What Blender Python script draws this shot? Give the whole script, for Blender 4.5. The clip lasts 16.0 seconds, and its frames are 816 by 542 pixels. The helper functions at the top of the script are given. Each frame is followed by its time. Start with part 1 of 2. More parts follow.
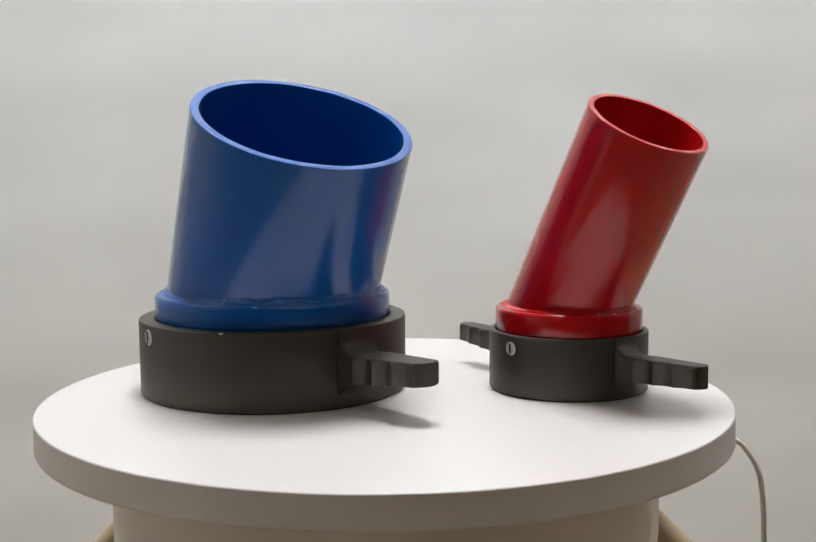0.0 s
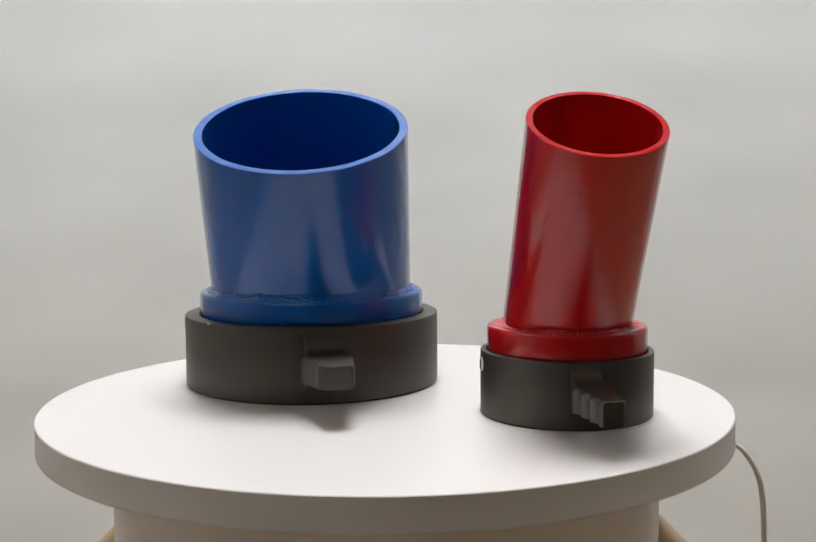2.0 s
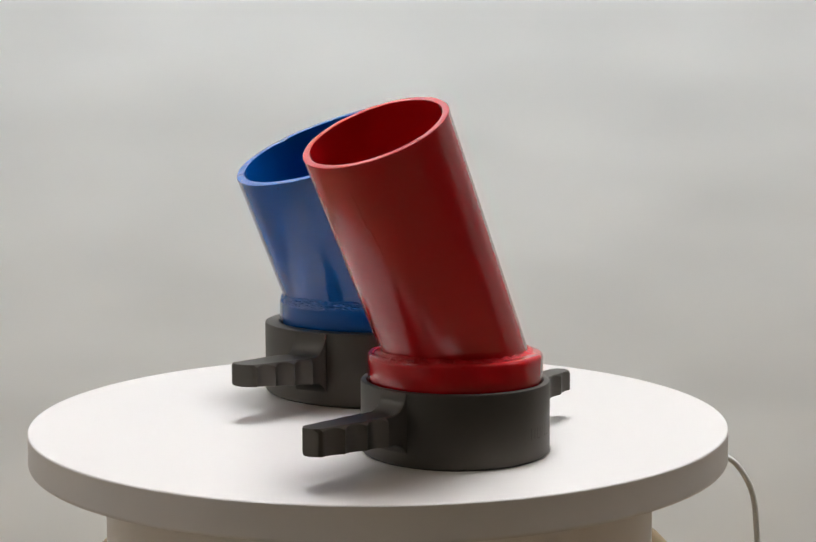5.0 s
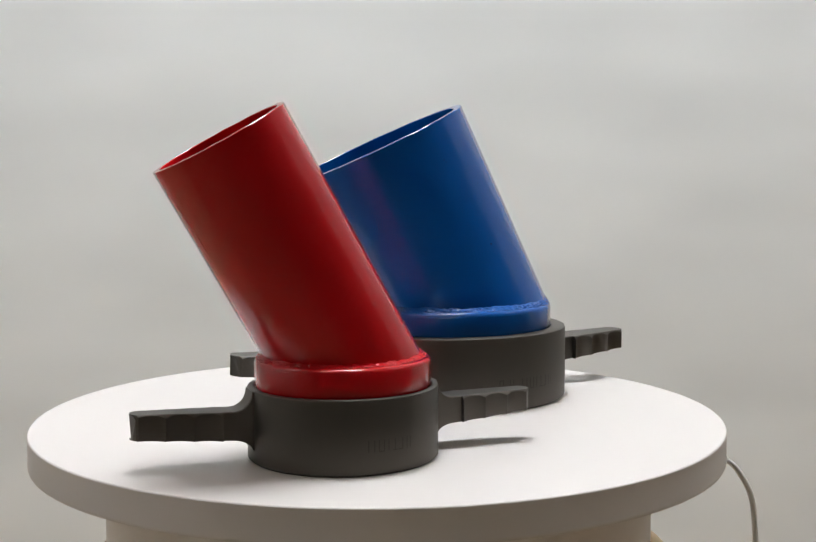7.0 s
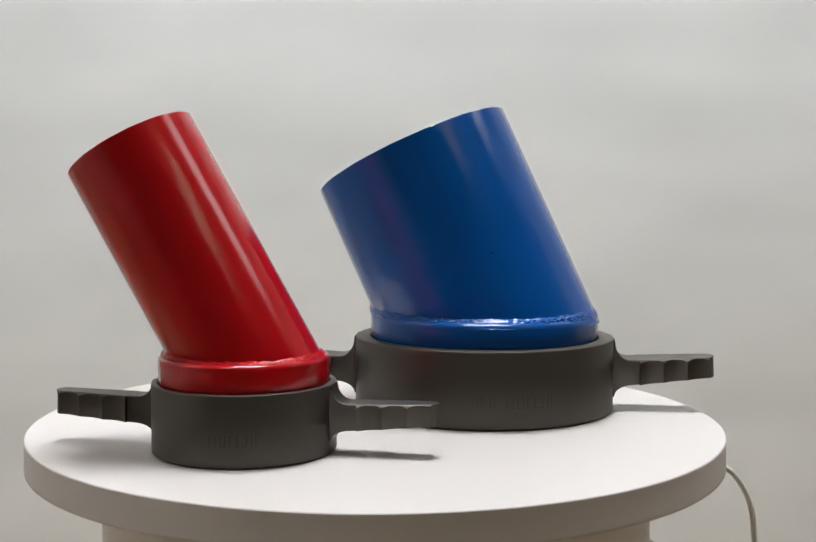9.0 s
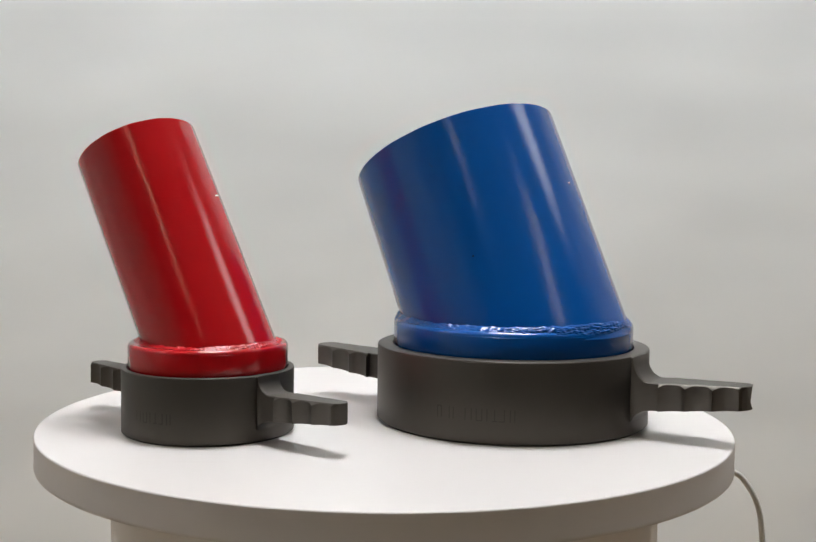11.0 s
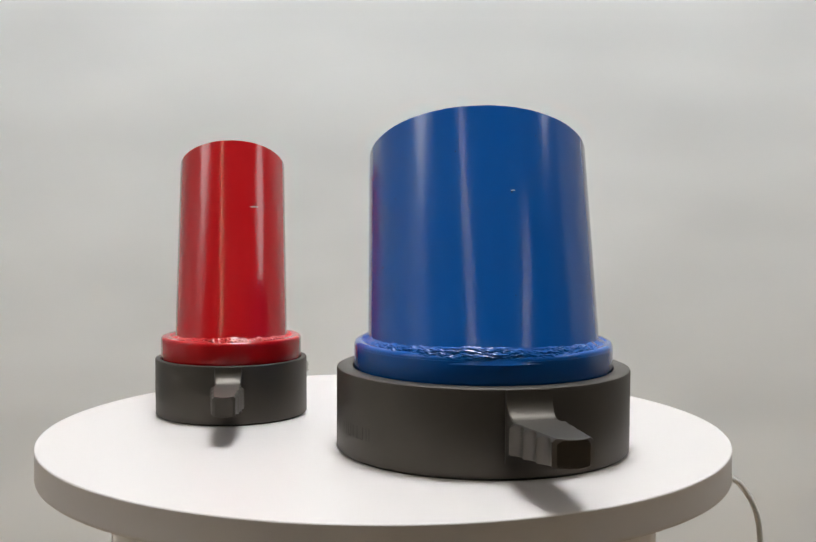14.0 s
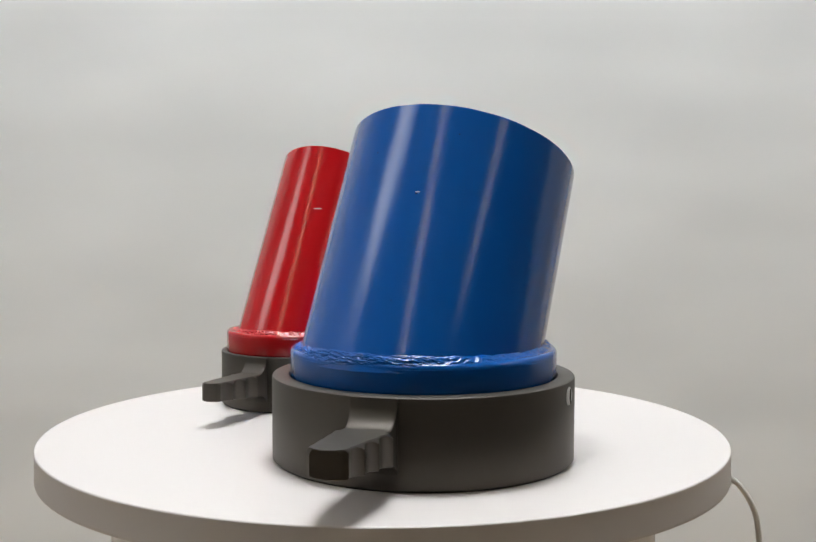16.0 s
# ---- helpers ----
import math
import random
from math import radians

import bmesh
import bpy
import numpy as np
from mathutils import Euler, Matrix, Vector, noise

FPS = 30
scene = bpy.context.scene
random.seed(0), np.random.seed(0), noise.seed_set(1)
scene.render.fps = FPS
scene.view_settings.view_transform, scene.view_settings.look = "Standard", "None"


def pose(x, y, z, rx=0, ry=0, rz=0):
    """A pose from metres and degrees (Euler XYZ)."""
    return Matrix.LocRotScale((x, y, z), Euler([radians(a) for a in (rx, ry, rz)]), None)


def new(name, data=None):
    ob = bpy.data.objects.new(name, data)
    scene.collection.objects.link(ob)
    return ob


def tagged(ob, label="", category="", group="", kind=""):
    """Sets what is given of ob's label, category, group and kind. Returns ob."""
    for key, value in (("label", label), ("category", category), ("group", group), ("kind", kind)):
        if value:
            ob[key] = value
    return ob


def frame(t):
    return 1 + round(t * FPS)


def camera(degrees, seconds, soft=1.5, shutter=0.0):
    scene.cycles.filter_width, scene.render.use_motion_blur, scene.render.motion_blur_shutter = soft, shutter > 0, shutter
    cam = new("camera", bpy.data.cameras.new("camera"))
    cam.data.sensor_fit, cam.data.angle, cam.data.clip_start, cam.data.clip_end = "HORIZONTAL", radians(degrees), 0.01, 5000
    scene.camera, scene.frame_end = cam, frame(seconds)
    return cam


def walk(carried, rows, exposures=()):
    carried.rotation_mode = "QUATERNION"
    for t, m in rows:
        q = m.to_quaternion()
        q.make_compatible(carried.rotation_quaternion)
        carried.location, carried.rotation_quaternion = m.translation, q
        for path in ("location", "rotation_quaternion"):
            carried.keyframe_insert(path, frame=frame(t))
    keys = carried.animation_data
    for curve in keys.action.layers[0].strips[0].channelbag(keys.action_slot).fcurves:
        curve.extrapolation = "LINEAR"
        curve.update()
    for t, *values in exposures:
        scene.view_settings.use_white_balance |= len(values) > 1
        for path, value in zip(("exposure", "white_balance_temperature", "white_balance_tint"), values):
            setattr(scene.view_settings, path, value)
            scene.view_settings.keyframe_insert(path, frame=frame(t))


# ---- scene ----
Z0 = 0.70          # height of the turntable's top above the floor
CAM = [  # seconds, y, z above the turntable, yaw, pitch, roll
    (0, -0.5823, 0.1241, -1.08, -5.76, 0.39),
    (0.5, -0.5832, 0.1234, -1.18, -5.70, 0.43),
    (1.0, -0.5838, 0.1232, -1.20, -5.53, 0.46),
    (1.5, -0.5841, 0.1244, -1.05, -5.43, 0.47),
    (2.0, -0.5842, 0.1222, -1.04, -5.32, 0.34),
    (2.5, -0.5846, 0.1209, -1.09, -5.23, 0.15),
    (3.0, -0.5854, 0.1210, -1.18, -5.11, 0.09),
    (3.5, -0.5855, 0.1211, -1.33, -4.97, 0.30),
    (4.2, -0.5861, 0.1191, -1.40, -4.70, 0.11),
    (6.3, -0.5866, 0.1209, -1.23, -4.25, 0.10),
    (7, -0.5873, 0.1201, -1.36, -4.31, 0.08),
    (7.5, -0.5867, 0.1205, -1.44, -4.25, 0.07),
    (8, -0.5864, 0.1202, -1.40, -3.95, -0.05),
    (8.5, -0.5857, 0.1210, -1.49, -3.96, -0.10),
    (9, -0.5859, 0.1180, -1.39, -3.82, -0.20),
    (11.3, -0.5870, 0.1173, -0.76, -3.73, -0.76),
    (12.0, -0.5877, 0.1182, -0.67, -3.83, -0.95),
    (12.5, -0.5886, 0.1206, -0.85, -3.87, -0.58),
    (13.5, -0.5890, 0.1211, -1.02, -3.65, -0.28),
    (14.5, -0.5895, 0.1229, -0.95, -3.66, -0.25),
    (15.0, -0.5902, 0.1231, -0.93, -3.64, -0.58),
    (16, -0.5896, 0.1235, -1.04, -3.70, -0.16),
]
TURN = [  # seconds, turn of the turntable in degrees
    (0, -6.87),
    (0.5, -15.11),
    (1.0, -22.79),
    (1.5, -30.41),
    (2.0, -38.08),
    (2.5, -45.49),
    (3.0, -53.10),
    (3.5, -60.53),
    (4.2, -70.97),
    (6.3, -101.94),
    (7, -112.47),
    (7.5, -119.87),
    (8, -127.52),
    (8.5, -134.88),
    (9, -142.41),
    (11.3, -174.40),
    (12.0, -184.03),
    (12.5, -192.18),
    (13.5, -207.91),
    (14.5, -222.96),
    (15.0, -230.46),
    (16, -245.62),
]
cam = camera(40.98, 16.0, soft=1.5)
walk(cam, [(t, pose(0, y, Z0 + z, 90 + pitch, roll, yaw)) for t, y, z, yaw, pitch, roll in CAM])

# ---- world and light ----
world = bpy.data.worlds.new("world")
scene.world = world
world.use_nodes = True
world.node_tree.nodes["Background"].inputs[0].default_value = (1.0, 0.99, 0.97, 1)
world.node_tree.nodes["Background"].inputs[1].default_value = 0.05
scene.view_settings.exposure = 0.0
LAMP = 42.0
STRIP = 11.5
SIDE = 4.2


# ---- materials ----
def material(name, color, rough=0.5, metal=0.0, vary=0.06, scale=40.0, bump=0.05, bump_scale=300.0,
             coat=0.0, stretch=(1, 1, 1), dist=0.001, spec=0.5, detail=6):
    m = bpy.data.materials.new(name)
    m.use_nodes = True
    n, l = m.node_tree.nodes, m.node_tree.links
    b = n["Principled BSDF"]
    b.inputs["Metallic"].default_value = metal
    b.inputs["Coat Weight"].default_value = coat
    b.inputs["Coat Roughness"].default_value = 0.08
    b.inputs["Specular IOR Level"].default_value = spec
    co = n.new("ShaderNodeTexCoord")
    mp = n.new("ShaderNodeMapping")
    mp.inputs["Scale"].default_value = stretch
    l.new(co.outputs["Object"], mp.inputs["Vector"])
    big = n.new("ShaderNodeTexNoise")
    big.inputs["Scale"].default_value = scale
    big.inputs["Detail"].default_value = detail
    l.new(mp.outputs[0], big.inputs["Vector"])
    ramp = n.new("ShaderNodeMix")
    ramp.data_type = "RGBA"
    ramp.inputs[6].default_value = (*[c * (1 - vary) for c in color], 1)
    ramp.inputs[7].default_value = (*[min(1, c * (1 + vary)) for c in color], 1)
    l.new(big.outputs["Fac"], ramp.inputs[0])
    l.new(ramp.outputs[2], b.inputs["Base Color"])
    fine = n.new("ShaderNodeTexNoise")
    fine.inputs["Scale"].default_value = bump_scale
    fine.inputs["Detail"].default_value = 3
    l.new(mp.outputs[0], fine.inputs["Vector"])
    rg = n.new("ShaderNodeMapRange")
    rg.inputs["To Min"].default_value = max(0.02, rough * 0.88)
    rg.inputs["To Max"].default_value = min(1, rough * 1.12)
    l.new(big.outputs["Fac"], rg.inputs["Value"])
    l.new(rg.outputs[0], b.inputs["Roughness"])
    if bump:
        bp = n.new("ShaderNodeBump")
        bp.inputs["Strength"].default_value = bump
        bp.inputs["Distance"].default_value = dist
        l.new(fine.outputs["Fac"], bp.inputs["Height"])
        l.new(bp.outputs[0], b.inputs["Normal"])
        l.new(bp.outputs[0], b.inputs["Coat Normal"])
    return m


def glow(name, color, strength):
    m = bpy.data.materials.new(name)
    m.use_nodes = True
    b = m.node_tree.nodes["Principled BSDF"]
    b.inputs["Base Color"].default_value = (0.9, 0.9, 0.9, 1)
    b.inputs["Emission Color"].default_value = (*color, 1)
    b.inputs["Emission Strength"].default_value = strength
    return m


BLUE = material("blue_enamel", (0.001, 0.089, 0.385), 0.155, vary=0.05, bump=0.12, bump_scale=950, dist=0.0003, coat=0.16, spec=0.43)
RED = material("red_enamel", (0.47, 0.004, 0.008), 0.155, vary=0.05, bump=0.12, bump_scale=950, dist=0.0003, coat=0.16, spec=0.43)
BLACK = material("black_anodised", (0.100, 0.090, 0.078), 0.47, metal=0.85, vary=0.10, scale=60, bump=0.08, bump_scale=1500, dist=0.0004)
STAMP = material("stamped_mark", (0.072, 0.064, 0.056), 0.55, metal=0.8, vary=0.05, bump=0)
SCREW = material("bare_steel", (0.55, 0.55, 0.54), 0.5, metal=0.55, vary=0.1, scale=300, bump=0.1, bump_scale=900)
CHIP = material("bare_chip", (0.75, 0.75, 0.74), 0.4, vary=0.1, bump=0)
PIT = material("paint_pit", (0.010, 0.010, 0.014), 0.9, vary=0.1, bump=0, spec=0.1)
WHITE = material("white_laminate", (0.675, 0.632, 0.612), 0.36, vary=0.015, scale=8, bump=0.03, bump_scale=900, dist=0.0004)
DRUM = material("white_plastic", (0.80, 0.77, 0.76), 0.35, vary=0.02, scale=8, bump=0.02, bump_scale=500)
WOOD = material("pale_wood", (0.50, 0.38, 0.24), 0.5, vary=0.2, scale=12, bump=0.1, bump_scale=90, stretch=(6, 6, 1))
CABLE = material("white_cable", (0.80, 0.80, 0.79), 0.4, vary=0.03, bump=0)
WALL = material("grey_backdrop", (0.80, 0.815, 0.822), 0.6, vary=0.13, scale=3.2, bump=0, detail=0.6, stretch=(1, 1, 2.6))
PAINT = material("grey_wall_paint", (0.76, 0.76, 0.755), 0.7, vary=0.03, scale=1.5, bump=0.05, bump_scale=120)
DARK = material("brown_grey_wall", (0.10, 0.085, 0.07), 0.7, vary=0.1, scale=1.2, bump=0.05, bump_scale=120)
CEIL = material("white_ceiling", (0.62, 0.62, 0.61), 0.8, vary=0.02, scale=1.5, bump=0.05, bump_scale=90)
FLOOR = material("tan_bounce_floor", (0.41, 0.305, 0.19), 0.6, vary=0.08, scale=3, bump=0.05, bump_scale=60)
REAR_FLOOR = material("brown_rear_floor", (0.22, 0.162, 0.105), 0.9, vary=0.2, scale=8, bump=0.3, bump_scale=400)
LIGHT = glow("lamp_diffuser", (0.938, 0.966, 0.990), LAMP)
STRIPS = glow("strip_diffuser", (1.0, 0.91, 0.66), STRIP)
# added side fill: stands in for bright upper walls mirrored in the tubes
SIDE_FILL = glow("side_fill_glow", (0.97, 0.98, 1.0), SIDE)
METAL = material("lamp_housing", (0.8, 0.8, 0.8), 0.4, vary=0.02, bump=0)


# ---- mesh helpers ----
def part(name, bm, mat, parent=None, label="", smooth=True):
    bmesh.ops.recalc_face_normals(bm, faces=bm.faces)
    me = bpy.data.meshes.new(name)
    bm.to_mesh(me)
    bm.free()
    me.materials.append(mat)
    if smooth:
        me.shade_smooth()
        me.set_sharp_from_angle(angle=radians(32))
    ob = new(name, me)
    if parent is not None:
        ob.parent = parent
    if label:
        tagged(ob, label)
    return ob


def lathe(profile, steps=128, closed=True):
    """A body of revolution about z from (radius, height) pairs."""
    bm = bmesh.new()
    rings = []
    for r, z in profile:
        if r < 1e-6:
            rings.append([bm.verts.new((0, 0, z))])
        else:
            rings.append([bm.verts.new((r * math.cos(2 * math.pi * k / steps), r * math.sin(2 * math.pi * k / steps), z)) for k in range(steps)])
    pairs = list(zip(rings, rings[1:]))
    if closed:
        pairs.append((rings[-1], rings[0]))
    for a, b in pairs:
        for k in range(steps):
            j = (k + 1) % steps
            if len(a) == 1 and len(b) == 1:
                continue
            if len(a) == 1:
                bm.faces.new((a[0], b[k], b[j]))
            elif len(b) == 1:
                bm.faces.new((a[k], a[j], b[0]))
            else:
                bm.faces.new((a[k], a[j], b[j], b[k]))
    return bm


def box(lo, hi, bevel=0.0, segments=2):
    bm = bmesh.new()
    bmesh.ops.create_cube(bm, size=1)
    for v in bm.verts:
        v.co = Vector([(l + h) / 2 + c * (h - l) for c, l, h in zip(v.co, lo, hi)])
    if bevel:
        bmesh.ops.bevel(bm, geom=bm.edges[:], offset=bevel, segments=segments, affect="EDGES", profile=0.5)
    return bm


def sweep(points, radius, sides=12):
    """A round cord through the points."""
    bm = bmesh.new()
    rings = []
    pts = [Vector(p) for p in points]
    for i, p in enumerate(pts):
        d = (pts[min(i + 1, len(pts) - 1)] - pts[max(i - 1, 0)]).normalized()
        u = d.orthogonal().normalized() if i == 0 else (u - d * u.dot(d)).normalized()
        v = d.cross(u)
        rings.append([bm.verts.new(p + radius * (u * math.cos(2 * math.pi * k / sides) + v * math.sin(2 * math.pi * k / sides))) for k in range(sides)])
    for a, b in zip(rings, rings[1:]):
        for k in range(sides):
            j = (k + 1) % sides
            bm.faces.new((a[k], a[j], b[j], b[k]))
    bm.faces.new(rings[0])
    bm.faces.new(rings[-1])
    return bm


# ---- the room ----
def room():
    x0, x1, y0, y1, h, w, turn_y, floor_split_y = -3.0, 3.4, -4.4, BACK, 3.0, 0.12, 0.5, -0.6
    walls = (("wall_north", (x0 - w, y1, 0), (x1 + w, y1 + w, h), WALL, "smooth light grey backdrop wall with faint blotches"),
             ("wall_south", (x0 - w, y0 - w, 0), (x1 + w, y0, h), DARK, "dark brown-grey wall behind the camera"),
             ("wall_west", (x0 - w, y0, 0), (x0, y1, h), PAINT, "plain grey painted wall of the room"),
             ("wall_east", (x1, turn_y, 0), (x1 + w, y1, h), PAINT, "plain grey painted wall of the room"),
             # unseen dark piece, added so the tubes' right sides reflect less light
             ("wall_east_rear", (x1, y0, 0), (x1 + w, turn_y, h), DARK, "unseen rear part of the east wall, made dark for the reflections"))
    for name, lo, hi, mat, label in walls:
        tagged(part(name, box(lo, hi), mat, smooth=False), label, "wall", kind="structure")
    # unseen floor in two tones; this light tan one bounces light up to the rim
    tagged(part("floor", box((x0 - w, floor_split_y, -0.1), (x1 + w, y1 + w, 0)), FLOOR, smooth=False), "unseen tan floor, kept light to bounce onto the platter rim", "floor", kind="structure")
    # unseen darker floor, added to keep the reflections in leaning tubes deep
    tagged(part("floor_rear", box((x0 - w, y0 - w, -0.1), (x1 + w, floor_split_y, 0)), REAR_FLOOR, smooth=False), "unseen brown floor round the camera, darker for the reflections", "floor", kind="structure")
    tagged(part("ceiling", box((x0 - w, y0 - w, h), (x1 + w, y1 + w, h + 0.1)), CEIL, smooth=False), "plain white ceiling of the room", "ceiling", kind="structure")


BACK = 1.35


def ceiling_light(x, y, length, width, turn, mat):
    top = new("ceiling_light")
    top.matrix_basis = pose(x, y, 3.0, 0, 0, turn)
    part("housing", box((-width / 2 - 0.02, -length / 2 - 0.02, -0.06), (width / 2 + 0.02, length / 2 + 0.02, 0), 0.006), METAL, top)
    part("diffuser", box((-width / 2, -length / 2, -0.075), (width / 2, length / 2, -0.062), 0.003), mat, top, "glowing white lamp diffuser")
    kind = "long thin white ceiling strip light, switched on" if width < 0.2 else "broad white ceiling panel light, out of view, switched on"
    return tagged(top, kind, "ceiling light", group="ceiling lights")


LIGHTS_AT = ((0.05, 0.22, 0.75, 0.62, 90, LIGHT), (-0.75, -2.10, 2.4, 0.045, 0, STRIPS), (2.13, -2.25, 1.55, 0.055, 0, STRIPS),
             # two added fill panels, sized to broaden side highlights and lift the backdrop
             (-2.40, -0.40, 1.2, 0.7, 90, SIDE_FILL), (2.65, 0.05, 1.2, 0.7, 90, SIDE_FILL))
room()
for x, y, length, width, turn, mat in LIGHTS_AT:
    ceiling_light(x, y, length, width, turn, mat)


# ---- the turntable on its stool ----
R = 0.1807
def turntable():
    top = new("display_turntable")
    top.matrix_basis = pose(-0.0016, -0.0026, Z0)
    t = 0.0155
    prof = [(0, 0), (R - 0.0009, 0)]
    for k in range(1, 7):
        a = math.pi / 2 * (1 - k / 6)
        prof.append((R - 0.0009 + 0.0009 * math.cos(a), -0.0009 + 0.0009 * math.sin(a)))
    prof += [(R, -t + 0.0020), (R + 0.0002, -t + 0.0015), (R + 0.0002, -t + 0.0007), (R, -t), (R - 0.003, -t), (0, -t)]
    platter = part("platter", lathe(prof, 256, False), WHITE, top, "round white laminate platter")
    rd, zb = 0.1442, -0.105
    prof = [(0, -t - 0.001), (rd - 0.002, -t - 0.001), (rd, -t - 0.003), (rd, zb + 0.040)]
    for k in range(1, 13):
        a = math.pi / 2 * k / 12
        prof.append((rd - 0.04 + 0.04 * math.cos(a), zb + 0.040 - 0.040 * math.sin(a)))
    prof.append((0, zb))
    part("base_drum", lathe(prof, 192, False), DRUM, top, "white plastic drum base with a rounded foot")
    bm = lathe([(0, 0.0012), (0.0013, 0.0012), (0.0018, 0.0008), (0.0019, -0.001), (0, -0.001)], 24, False)
    bm.transform(pose(0.005, -rd, -0.0345, 90))
    part("button", bm, PIT, top, "tiny dark round button")
    return tagged(top, "white round motorised display turntable on a drum base", "turntable"), platter


def stool():
    top = new("stool")
    top.matrix_basis = pose(0, 0, 0)
    h = Z0 - 0.1055
    part("seat", lathe([(0, h), (0.166, h), (0.17, h - 0.004), (0.17, h - 0.022), (0.166, h - 0.026), (0, h - 0.026)], 96, False), WOOD, top)
    for a in (25, 155, 205, 335):
        d = Vector((math.cos(radians(a)), math.sin(radians(a)), 0))
        bm = bmesh.new()
        rings = []
        for r, z, s in ((0.164, h + 0.022, 0.003), (0.167, h + 0.019, 0.008), (0.172, h + 0.012, 0.013), (0.196, h - 0.013, 0.015), (0.225, h - 0.12, 0.016), (0.27, 0.0, 0.012)):
            rings.append([bm.verts.new(d * r + Vector((0, 0, z)) + s * (d * math.cos(q) + d.cross(Vector((0, 0, 1))) * math.sin(q))) for q in [2 * math.pi * k / 16 for k in range(16)]])
        for p, q in zip(rings, rings[1:]):
            for k in range(16):
                bm.faces.new((p[k], p[(k + 1) % 16], q[(k + 1) % 16], q[k]))
        bm.faces.new(rings[0])
        bm.faces.new(rings[-1])
        part("leg", bm, WOOD, top)
    return tagged(top, "pale wooden stool with splayed legs under the turntable", "stool")


TABLE, PLATTER = turntable()
stool()


def power_cable():
    pts = []
    ctrl = [(0.130, 0.03, -0.033), (0.170, 0.025, -0.030), (0.1935, 0.02, -0.0335), (0.2035, 0.02, -0.042), (0.2105, 0.02, -0.0565),
            (0.2130, 0.02, -0.0770), (0.2135, 0.02, -0.09), (0.2155, 0.02, -0.12), (0.2155, 0.02, -0.16), (0.2150, 0.03, -0.27), (0.2300, 0.06, -0.45), (0.270, 0.10, -0.64), (0.33, 0.16, -0.694), (0.6, 0.5, -0.696)]
    c = [Vector(p) for p in ctrl]
    for i in range(len(c) - 1):
        p0, p1, p2, p3 = c[max(i - 1, 0)], c[i], c[i + 1], c[min(i + 2, len(c) - 1)]
        for k in range(8):
            s = k / 8
            pts.append(0.5 * (2 * p1 + (p2 - p0) * s + (2 * p0 - 5 * p1 + 4 * p2 - p3) * s * s + (3 * p1 - p0 - 3 * p2 + p3) * s ** 3) + Vector((0, 0, Z0)))
    pts.append(c[-1] + Vector((0, 0, Z0)))
    return tagged(part("power_cable", sweep(pts, 0.0016), CABLE), "thin white power cable hanging behind the turntable", "cable")


power_cable()


# ---- the two pipe couplings ----
def wing(s, r_ring, r_tip, root, tip, ring_h, halves):
    """A grip wing along +x: a plain neck that fillets into the ring, a step, then a tapered grip with three finger scallops a side."""
    bm = bmesh.new()
    neck, wide, narrow = halves
    length = r_tip - r_ring
    step = 0.265
    us = [-0.09 + 0.09 * k / 3 for k in range(3)] + [0.17 * k / 18 for k in range(19)] + [0.20, 0.235, step - 0.004]
    us += [step + (1 - step) * k / 48 for k in range(49)]
    e = 0.00055 * s
    rows = []
    for u in us:
        x = r_ring + length * u
        v = max(0.0, u)
        f = max(0.0, 1 - v / 0.17)
        flare = 1 - math.sqrt(max(0.0, 1 - f * f))
        top = root[0] + (tip[0] - root[0]) * v
        bot = root[1] + (tip[1] - root[1]) * v
        top += flare * (ring_h - 0.0005 * s - top)
        bot -= flare * 0.0055 * s
        if u < step:
            w = neck + flare * 0.0006 * s
            d = e
        else:
            q = (u - step) / (1 - step)
            wave = abs(math.sin(math.pi * 3 * q)) ** 0.75
            crest = wide + (narrow - wide) * q ** 0.9
            w = crest - 0.0023 * s * wave * (1 - 0.2 * q)
            d = max(e, w - crest + 0.0022 * s)
            corner = max(0.0, (q - 0.955) / 0.045)
            w -= 0.0022 * s * (1 - math.sqrt(max(0.0, 1 - corner * corner)))
        rows.append((x, top, bot, w, d, v))
    x, top, bot, w, d, v = rows[-1]
    rows.append((x + 0.5 * e, top - 0.5 * e, bot + 0.5 * e, w - 0.4 * e, d, 1.0))
    rings = []
    for x, top, bot, w, d, v in rows:
        prof = [(w * k / 3 - (d if k == 3 else -d if k == -3 else 0), top) for k in range(-3, 4)]
        prof += [(w - 0.45 * d, top - 0.45 * d), (w, top - d), (w, bot + e), (w - 0.3 * e, bot + 0.3 * e)]
        prof += [(w * k / 3 - (e if k == 3 else -e if k == -3 else 0), bot) for k in range(3, -4, -1)]
        prof += [(-w + 0.3 * e, bot + 0.3 * e), (-w, bot + e), (-w, top - d), (-w + 0.45 * d, top - 0.45 * d)]
        rings.append([bm.verts.new((x + 0.0030 * s * v ** 24 * (1 - (y / w) ** 2), y, z)) for y, z in prof])
    for p, q in zip(rings, rings[1:]):
        m = len(p)
        for k in range(m):
            bm.faces.new((p[k], p[(k + 1) % m], q[(k + 1) % m], q[k]))
    bm.faces.new(rings[0])
    bm.faces.new(rings[-1])
    return bm


def turned(bm, degrees):
    bmesh.ops.rotate(bm, verts=bm.verts, cent=(0, 0, 0), matrix=Matrix.Rotation(radians(degrees), 3, "Z"))
    return bm


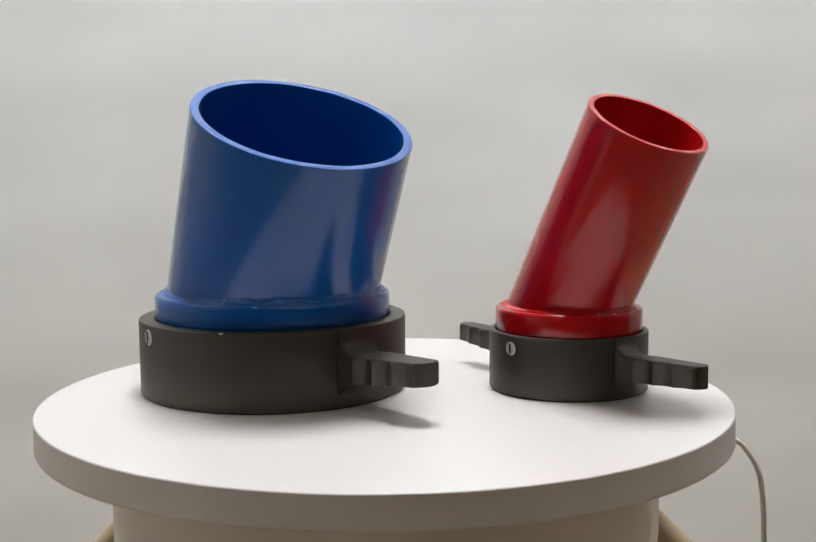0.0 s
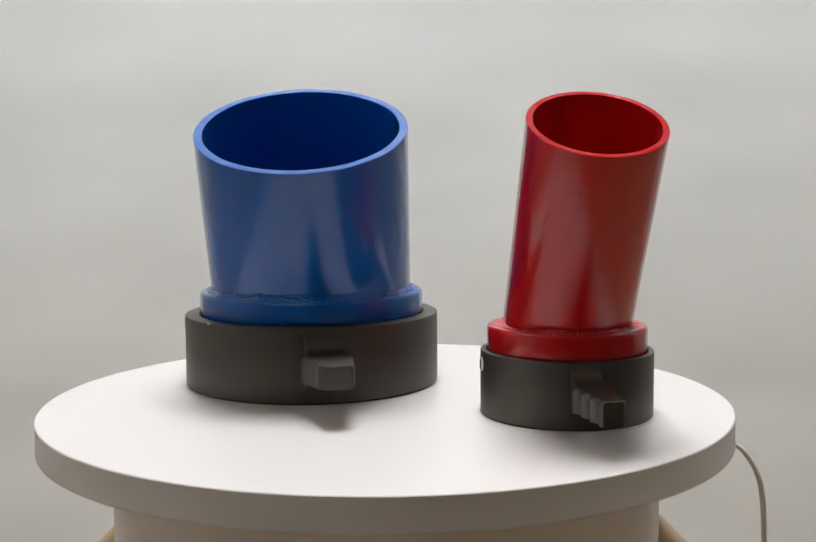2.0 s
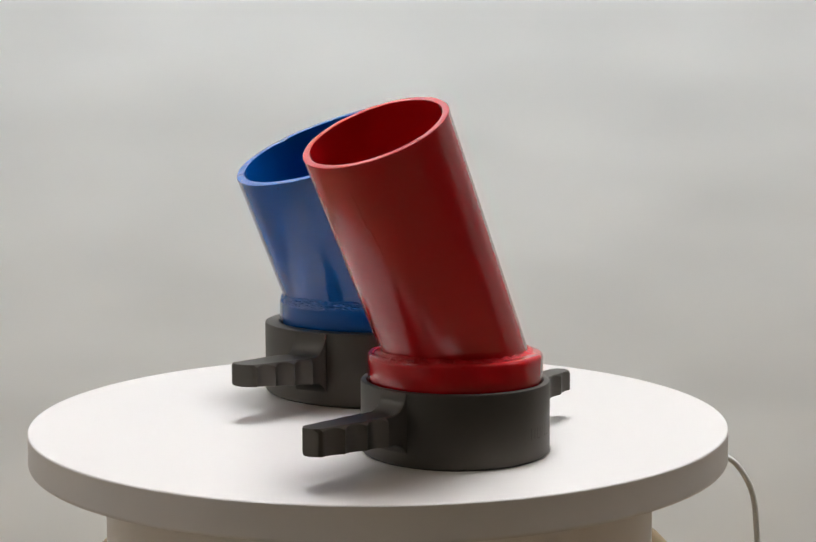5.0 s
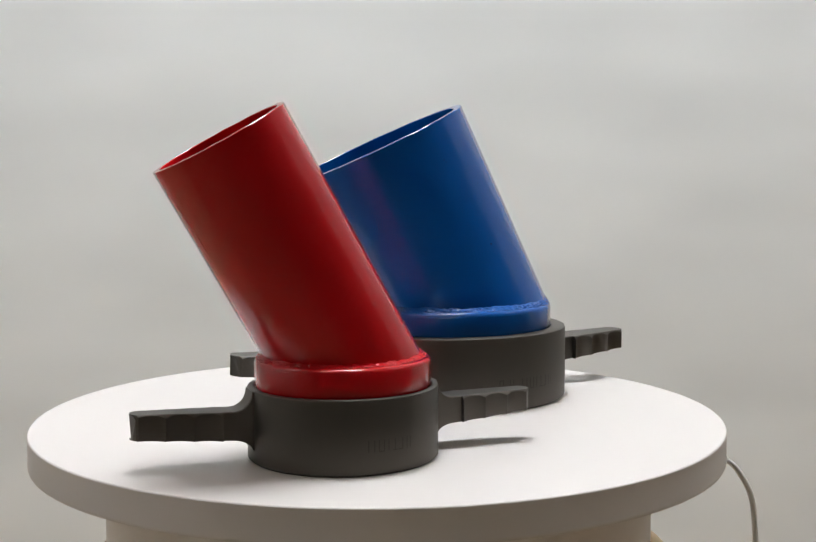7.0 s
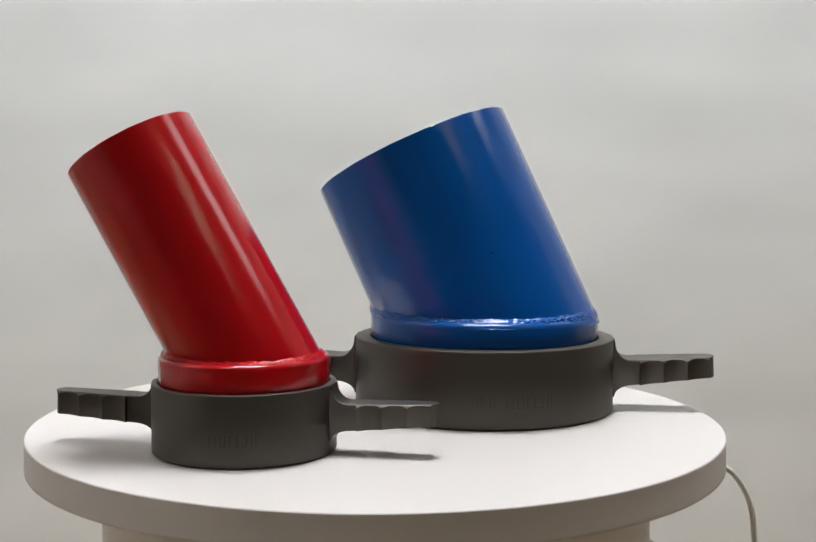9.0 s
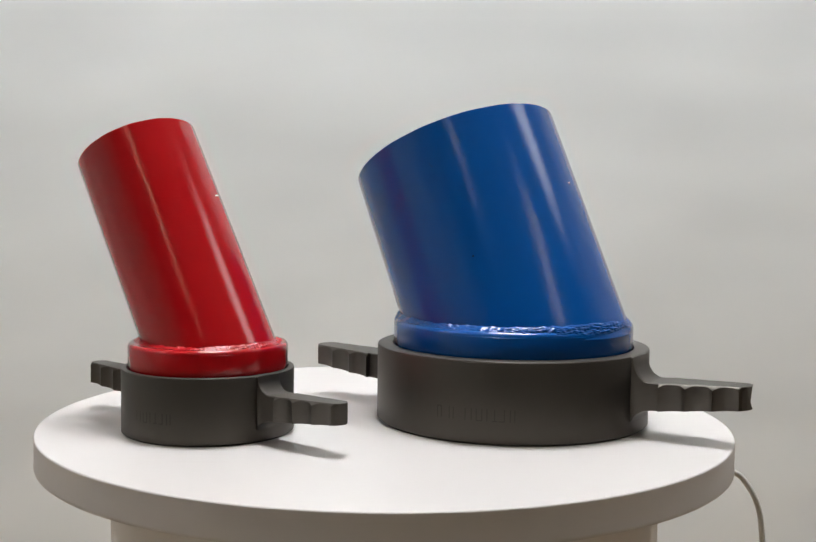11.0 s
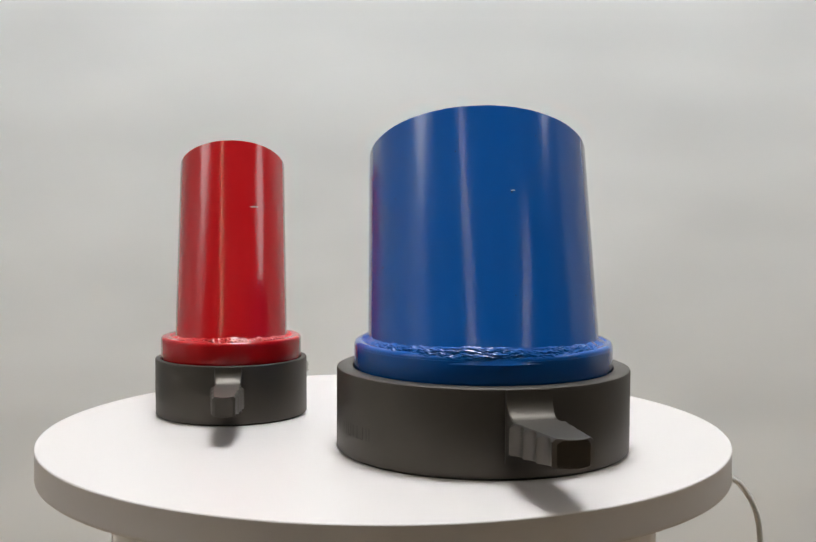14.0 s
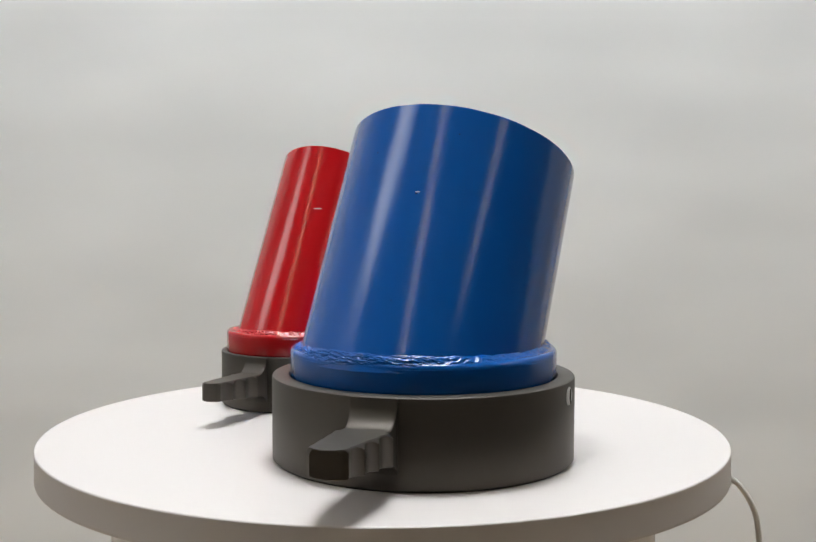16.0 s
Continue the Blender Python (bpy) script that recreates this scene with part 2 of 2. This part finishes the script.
def coupling(spec):
    s = spec["size"]
    top = new("pipe_coupling")
    paint = spec["paint"]
    # the black wing nut
    rr, h, rc, zc = spec["ring_r"], spec["ring_h"], spec["collar_r"], spec["collar_h"]
    c = 0.0012 * s
    bore = rc - 0.010 * s
    lip = rc + 0.0004 * s
    nut = part("wing_nut", lathe([(0, 0), (rr - c, 0), (rr, c), (rr, h - c), (rr - 0.3 * c, h - 0.3 * c), (rr - c, h), (lip + 0.0004, h), (lip, h - 0.0004), (lip, h - 0.007), (bore, h - 0.007), (bore, 0.012 * s), (0, 0.012 * s)], 192, False), BLACK, top, "black anodised wing nut ring")
    for a, reach, tip in zip((spec["wing_az"], spec["wing_az"] + 180), spec["wing_r"], spec["wing_tips"]):
        part("wing", turned(wing(s, rr, reach, spec["wing_root"], tip, h, spec["wing_halves"]), a), BLACK, nut)
    for a in spec["screws"]:
        bm = lathe([(0, 0.0004), (spec["screw_r"] * 0.8, 0.0006), (spec["screw_r"], 0.0001), (spec["screw_r"], -0.003), (0, -0.003)], 24, False)
        for v in bm.verts:
            v.co = Vector((v.co.z, v.co.x, v.co.y)) + Vector((rr, 0, spec["screw_z"]))
        scr = part("set_screw", turned(bm, a), SCREW, nut, "bright steel set screw")
        bm = box((rr + 0.0003, -spec["screw_r"] * 0.12, spec["screw_z"] - spec["screw_r"] * 0.8), (rr + 0.0009, spec["screw_r"] * 0.12, spec["screw_z"] + spec["screw_r"] * 0.8))
        part("slot", turned(bm, a), STAMP, scr)
    for a in spec["nicks"]:
        bm = bmesh.new()
        bmesh.ops.create_icosphere(bm, subdivisions=2, radius=0.0009)
        for v in bm.verts:
            v.co = Vector((v.co.x * 0.6, v.co.y * 1.6, v.co.z * 0.6)) + Vector((rr - 0.25 * c, 0, h - 0.25 * c))
        part("nick", turned(bm, a), CHIP, nut, "bare bright nick on the edge")
    # collar
    k = 0.0024 * s
    prof = [(bore, h - 0.008), (rc - 0.0006 * s, h - 0.008), (rc - 0.0005 * s, h - 0.0006 * s), (rc - 0.0001 * s, h + 0.0004 * s), (rc, h + 0.0009 * s), (rc, zc - k), (rc - 0.08 * k, zc - 0.6 * k), (rc - 0.3 * k, zc - 0.3 * k), (rc - 0.6 * k, zc - 0.08 * k), (rc - k, zc), (bore, zc)]
    part("collar", lathe(prof, 192), paint, top)
    # leaning tube
    M = Matrix.Rotation(spec["az"], 3, "Z") @ Matrix.Rotation(spec["tilt"], 3, "Y")
    rim, r, wall = Vector(spec["rim"]), spec["tube_r"], spec["wall"]
    axis = M @ Vector((0, 0, 1))

    def on_tube(rad, a, z):
        p = rim + M @ Vector((rad * math.cos(a), rad * math.sin(a), 0))
        return p + axis * ((z - p.z) / axis.z)
    bm = bmesh.new()
    n = 160
    e = 0.0003 * s
    loops = []
    for rad, along in ((r, None), (r, 0.5), (r, -e), (r - e, 0.0), (r - wall + e, 0.0), (r - wall, -e), (r - wall, 0.5), (r - wall, None)):
        loop = []
        for q in range(n):
            a = 2 * math.pi * q / n
            low = on_tube(rad, a, zc - 0.004)
            high = rim + M @ Vector((rad * math.cos(a), rad * math.sin(a), 0))
            if along is None:
                p = low
            elif along == 0.5:
                p = (low + high) / 2
            else:
                p = high + axis * along
            if along in (0.0,):
                p = p + axis * (0.00018 * s * noise.noise(Vector((math.cos(a) * 5, math.sin(a) * 5, s))))
            loop.append(bm.verts.new(p))
        loops.append(loop)
    for a, b in zip(loops, loops[1:]):
        for q in range(n):
            bm.faces.new((a[q], a[(q + 1) % n], b[(q + 1) % n], b[q]))
    tube = part("tube", bm, paint, top, "")
    # lumpy weld bead where the tube meets the collar
    bm = bmesh.new()
    n, m = 900, 30
    loops = []
    for q in range(n):
        a = 2 * math.pi * q / n
        foot = on_tube(r - 0.0005, a, zc)
        out = Vector((foot.x, foot.y, 0))
        gap = rc - out.length
        out.normalize()
        size = spec["bead"]
        loop = []
        near = max(0.0, min(1.0, 1 - gap / (0.010 * s)))
        wob = noise.noise(Vector((math.cos(a) * 9, math.sin(a) * 9, 3 * s))) + 0.6 * noise.noise(Vector((math.cos(a) * 26, math.sin(a) * 26, 5 * s)))
        start = on_tube(r + 0.0001, a, zc + size * (0.16 + 0.44 * near + 0.12 * wob))
        reach = rc + 0.0001 * s
        end = Vector((out.x * reach, out.y * reach, zc - 0.0026 * s + size * 0.03 * wob))
        seg = end - start
        nrm = (out * abs(seg.z) + Vector((0, 0, seg.xy.length))).normalized()
        for j in range(m):
            along = j / (m - 1)
            bulge = math.sin(math.pi * along) ** (0.6 + 1.1 * along * along)
            p = start.lerp(end, along)
            across = along * size * 1.6
            w = Vector((math.cos(a) * rc, math.sin(a) * rc, across * 2.4 + 9 * s)) * (120 / s)
            rough = 0.55 + 0.55 * max(0.0, min(1.0, 0.5 + 1.6 * noise.noise(Vector((math.cos(a) * 2.2, math.sin(a) * 2.2, 7 * s)))))
            fold = 1 - abs(noise.noise(w * 1.7 + Vector((3, 1, 4)))) * 2.2
            lump = 0.05 + 0.09 * noise.noise(w * 0.7) + rough * (0.012 * fold + 0.085 * noise.noise(w * 2.1) + 0.050 * noise.noise(w * 4.6) + 0.018 * noise.noise(w * 9.0))
            lump += 0.020 * rough * math.sin(a * 95 + 5 * noise.noise(w * 0.5) - 5 * (along - 0.5) ** 2)
            p += nrm * (size * lump * bulge)
            over = p.xy.length - (rc + 0.0020 * s)
            if over > 0:
                p -= out * over
            loop.append(bm.verts.new(p))
        loops.append(loop)
    for q in range(n):
        a, b = loops[q], loops[(q + 1) % n]
        for j in range(m - 1):
            bm.faces.new((a[j], a[j + 1], b[j + 1], b[j]))
    part("weld_bead", bm, paint, top, "lumpy painted weld bead")
    # small chips and pits in the paint
    for a, up, size, mat, *drawn in spec["marks"]:
        aa = radians(a)
        p = rim + M @ Vector((r * math.cos(aa), r * math.sin(aa), -up))
        nrm = M @ Vector((math.cos(aa), math.sin(aa), 0))
        bm = bmesh.new()
        bmesh.ops.create_icosphere(bm, subdivisions=2, radius=size * 0.55)
        for v in bm.verts:
            v.co *= 1 + 0.4 * noise.noise(v.co * 900 + Vector((a, up, 0)))
            v.co.z *= 0.12
            if drawn:
                v.co.x *= drawn[0]
                v.co.y *= 0.45
        q = nrm.to_track_quat("Z", "Y").to_matrix()
        for v in bm.verts:
            v.co = q @ v.co + p
        part("paint_chip", bm, mat, tube)
    # runs and scars in the paint
    for a, up, length, width, lean in spec["runs"]:
        aa = radians(a)
        bm = bmesh.new()
        bmesh.ops.create_icosphere(bm, subdivisions=3, radius=1)
        for v in bm.verts:
            k = 1 + 0.5 * noise.noise(v.co * 3 + Vector((a, up * 99, 0)))
            along, across = v.co.x * length, v.co.y * width * k
            t = aa + (across + along * lean) / r
            v.co = rim + M @ Vector(((r + v.co.z * width * 0.14 * k) * math.cos(t), (r + v.co.z * width * 0.14 * k) * math.sin(t), -up + along))
        part("paint_run", bm, paint, tube)
    # stamped marks on the nut
    for a, z, glyphs in spec["stamps"]:
        stamp(nut, rr, a, z, spec["stamp_h"], glyphs)
    return tagged(top, spec["label"], "pipe coupling", group="pipe couplings")


def stamp(nut, rr, az, z, height, glyphs):
    """Shallow stamped strokes, on the nut's side, from (x, y, length, turn) bars."""
    bm = bmesh.new()
    for x, y, length, turn in glyphs:
        c, s = math.cos(radians(turn)), math.sin(radians(turn))
        w = 0.042 * height
        vs = []
        for k in range(5):
            u = (k / 4 - 0.5) * length * height
            for v in (-w, w):
                px, pz = x * height + u * c - v * s, y * height + u * s + v * c
                t = radians(az) - px / rr
                vs.append(bm.verts.new(((rr + 0.0002) * math.cos(t), (rr + 0.0002) * math.sin(t), z - pz)))
        for k in range(4):
            bm.faces.new((vs[2 * k], vs[2 * k + 2], vs[2 * k + 3], vs[2 * k + 1]))
    part("stamped_mark", bm, STAMP, nut, "row of shallow stamped marks")


# plain bars in place of the worn stamped characters
WORD = [(x, 0, 0.95, 90) for x in (0.2, 0.55, 1.0, 1.75, 2.35, 2.75, 3.2, 3.6, 4.1)] + [(x, 0.45, 0.42, 0) for x in (1.2, 1.75, 2.97)]
NUMBER = [(x, 0, 0.95, 90) for x in (5.1, 5.45, 6.15, 6.5)] + [(6.33, -0.45, 0.4, 0)]

BLUE_AT = (-0.0654, 0.0108)
RED_AT = (0.0967, 0.0206)
BLUE_COUPLING = coupling(dict(
    size=1.0, paint=BLUE, ring_r=0.0728, ring_h=0.0407, collar_r=0.0641, collar_h=0.0537, bead=0.0068,
    wing_az=-43.0, wing_r=(0.1260, 0.1260), wing_root=(0.0281, 0.0134), wing_tips=((0.0303, 0.0190), (0.0303, 0.0188)), wing_halves=(0.0102, 0.0136, 0.0094),
    screws=(-139.4,), screw_z=0.0341, screw_r=0.0042,
    az=-0.9446, tilt=0.4406, rim=(0.0251, -0.0347, 0.1445), tube_r=0.05715, wall=0.0046,
    marks=[(-168.6, 0.0453, 0.0011, CHIP, 2.2), (-169.6, 0.0982, 0.0005, PIT), (129.6, 0.0408, 0.0006, PIT), (113.4, 0.0219, 0.0006, PIT), (119.1, 0.0736, 0.0009, PIT), (-169.3, 0.0462, 0.0008, PIT), (164.2, 0.0244, 0.0006, PIT), (112.9, 0.0204, 0.0005, PIT), (14.0, 0.0026, 0.0006, PIT), (-155.2, 0.0140, 0.0005, PIT)],
    nicks=(-98,),
    runs=[(46.4, 0.0715, 0.004, 0.0012, 0.3), (103.0, 0.0232, 0.006, 0.0004, 0.1)],
    stamps=((76.5, 0.0147, WORD + NUMBER),), stamp_h=0.0062,
    label="slanted blue painted steel pipe welded into a black wing nut"))
RED_COUPLING = coupling(dict(
    size=0.8, paint=RED, ring_r=0.0431, ring_h=0.0326, collar_r=0.0398, collar_h=0.0450, bead=0.0056,
    wing_az=-48.9, wing_r=(0.0922, 0.0900), wing_root=(0.0237, 0.0108), wing_tips=((0.0252, 0.0140), (0.0247, 0.0147)), wing_halves=(0.0068, 0.0090, 0.0064),
    screws=(-136.4,), screw_z=0.0256, screw_r=0.0036,
    az=-0.8326, tilt=0.5159, rim=(0.0371, -0.0408, 0.1423), tube_r=0.0317, wall=0.0030,
    marks=[(-12.2, 0.0450, 0.0006, PIT), (-155.6, 0.0439, 0.0010, CHIP, 5.0), (-158.8, 0.0606, 0.0004, PIT), (-28.1, 0.0197, 0.0008, PIT), (-23.2, 0.0215, 0.0007, PIT), (176.0, 0.0494, 0.0004, PIT), (94.4, 0.0173, 0.0004, PIT)],
    nicks=(),
    runs=[(11.4, 0.0207, 0.01, 0.001, -0.1), (15.5, 0.0347, 0.007, 0.0008, -0.1), (-23.1, 0.0218, 0.004, 0.0016, 0), (-18.0, 0.0252, 0.003, 0.0013, 0.2), (-31.6, 0.0137, 0.003, 0.0008, 0), (-47.8, 0.0355, 0.004, 0.0014, 0.3)],
    stamps=((67, 0.0128, WORD),), stamp_h=0.0052,
    label="slim slanted red painted steel pipe in a black wing nut"))



def motions():
    walk(PLATTER, [(t, pose(0, 0, 0, 0, 0, a)) for t, a in TURN])
    for thing, (x, y) in ((BLUE_COUPLING, BLUE_AT), (RED_COUPLING, RED_AT)):
        rows = []
        for t, a in TURN:
            c, s = math.cos(radians(a)), math.sin(radians(a))
            rows.append((t, pose(c * x - s * y, s * x + c * y, Z0, 0, 0, a)))
        walk(thing, rows)


motions()
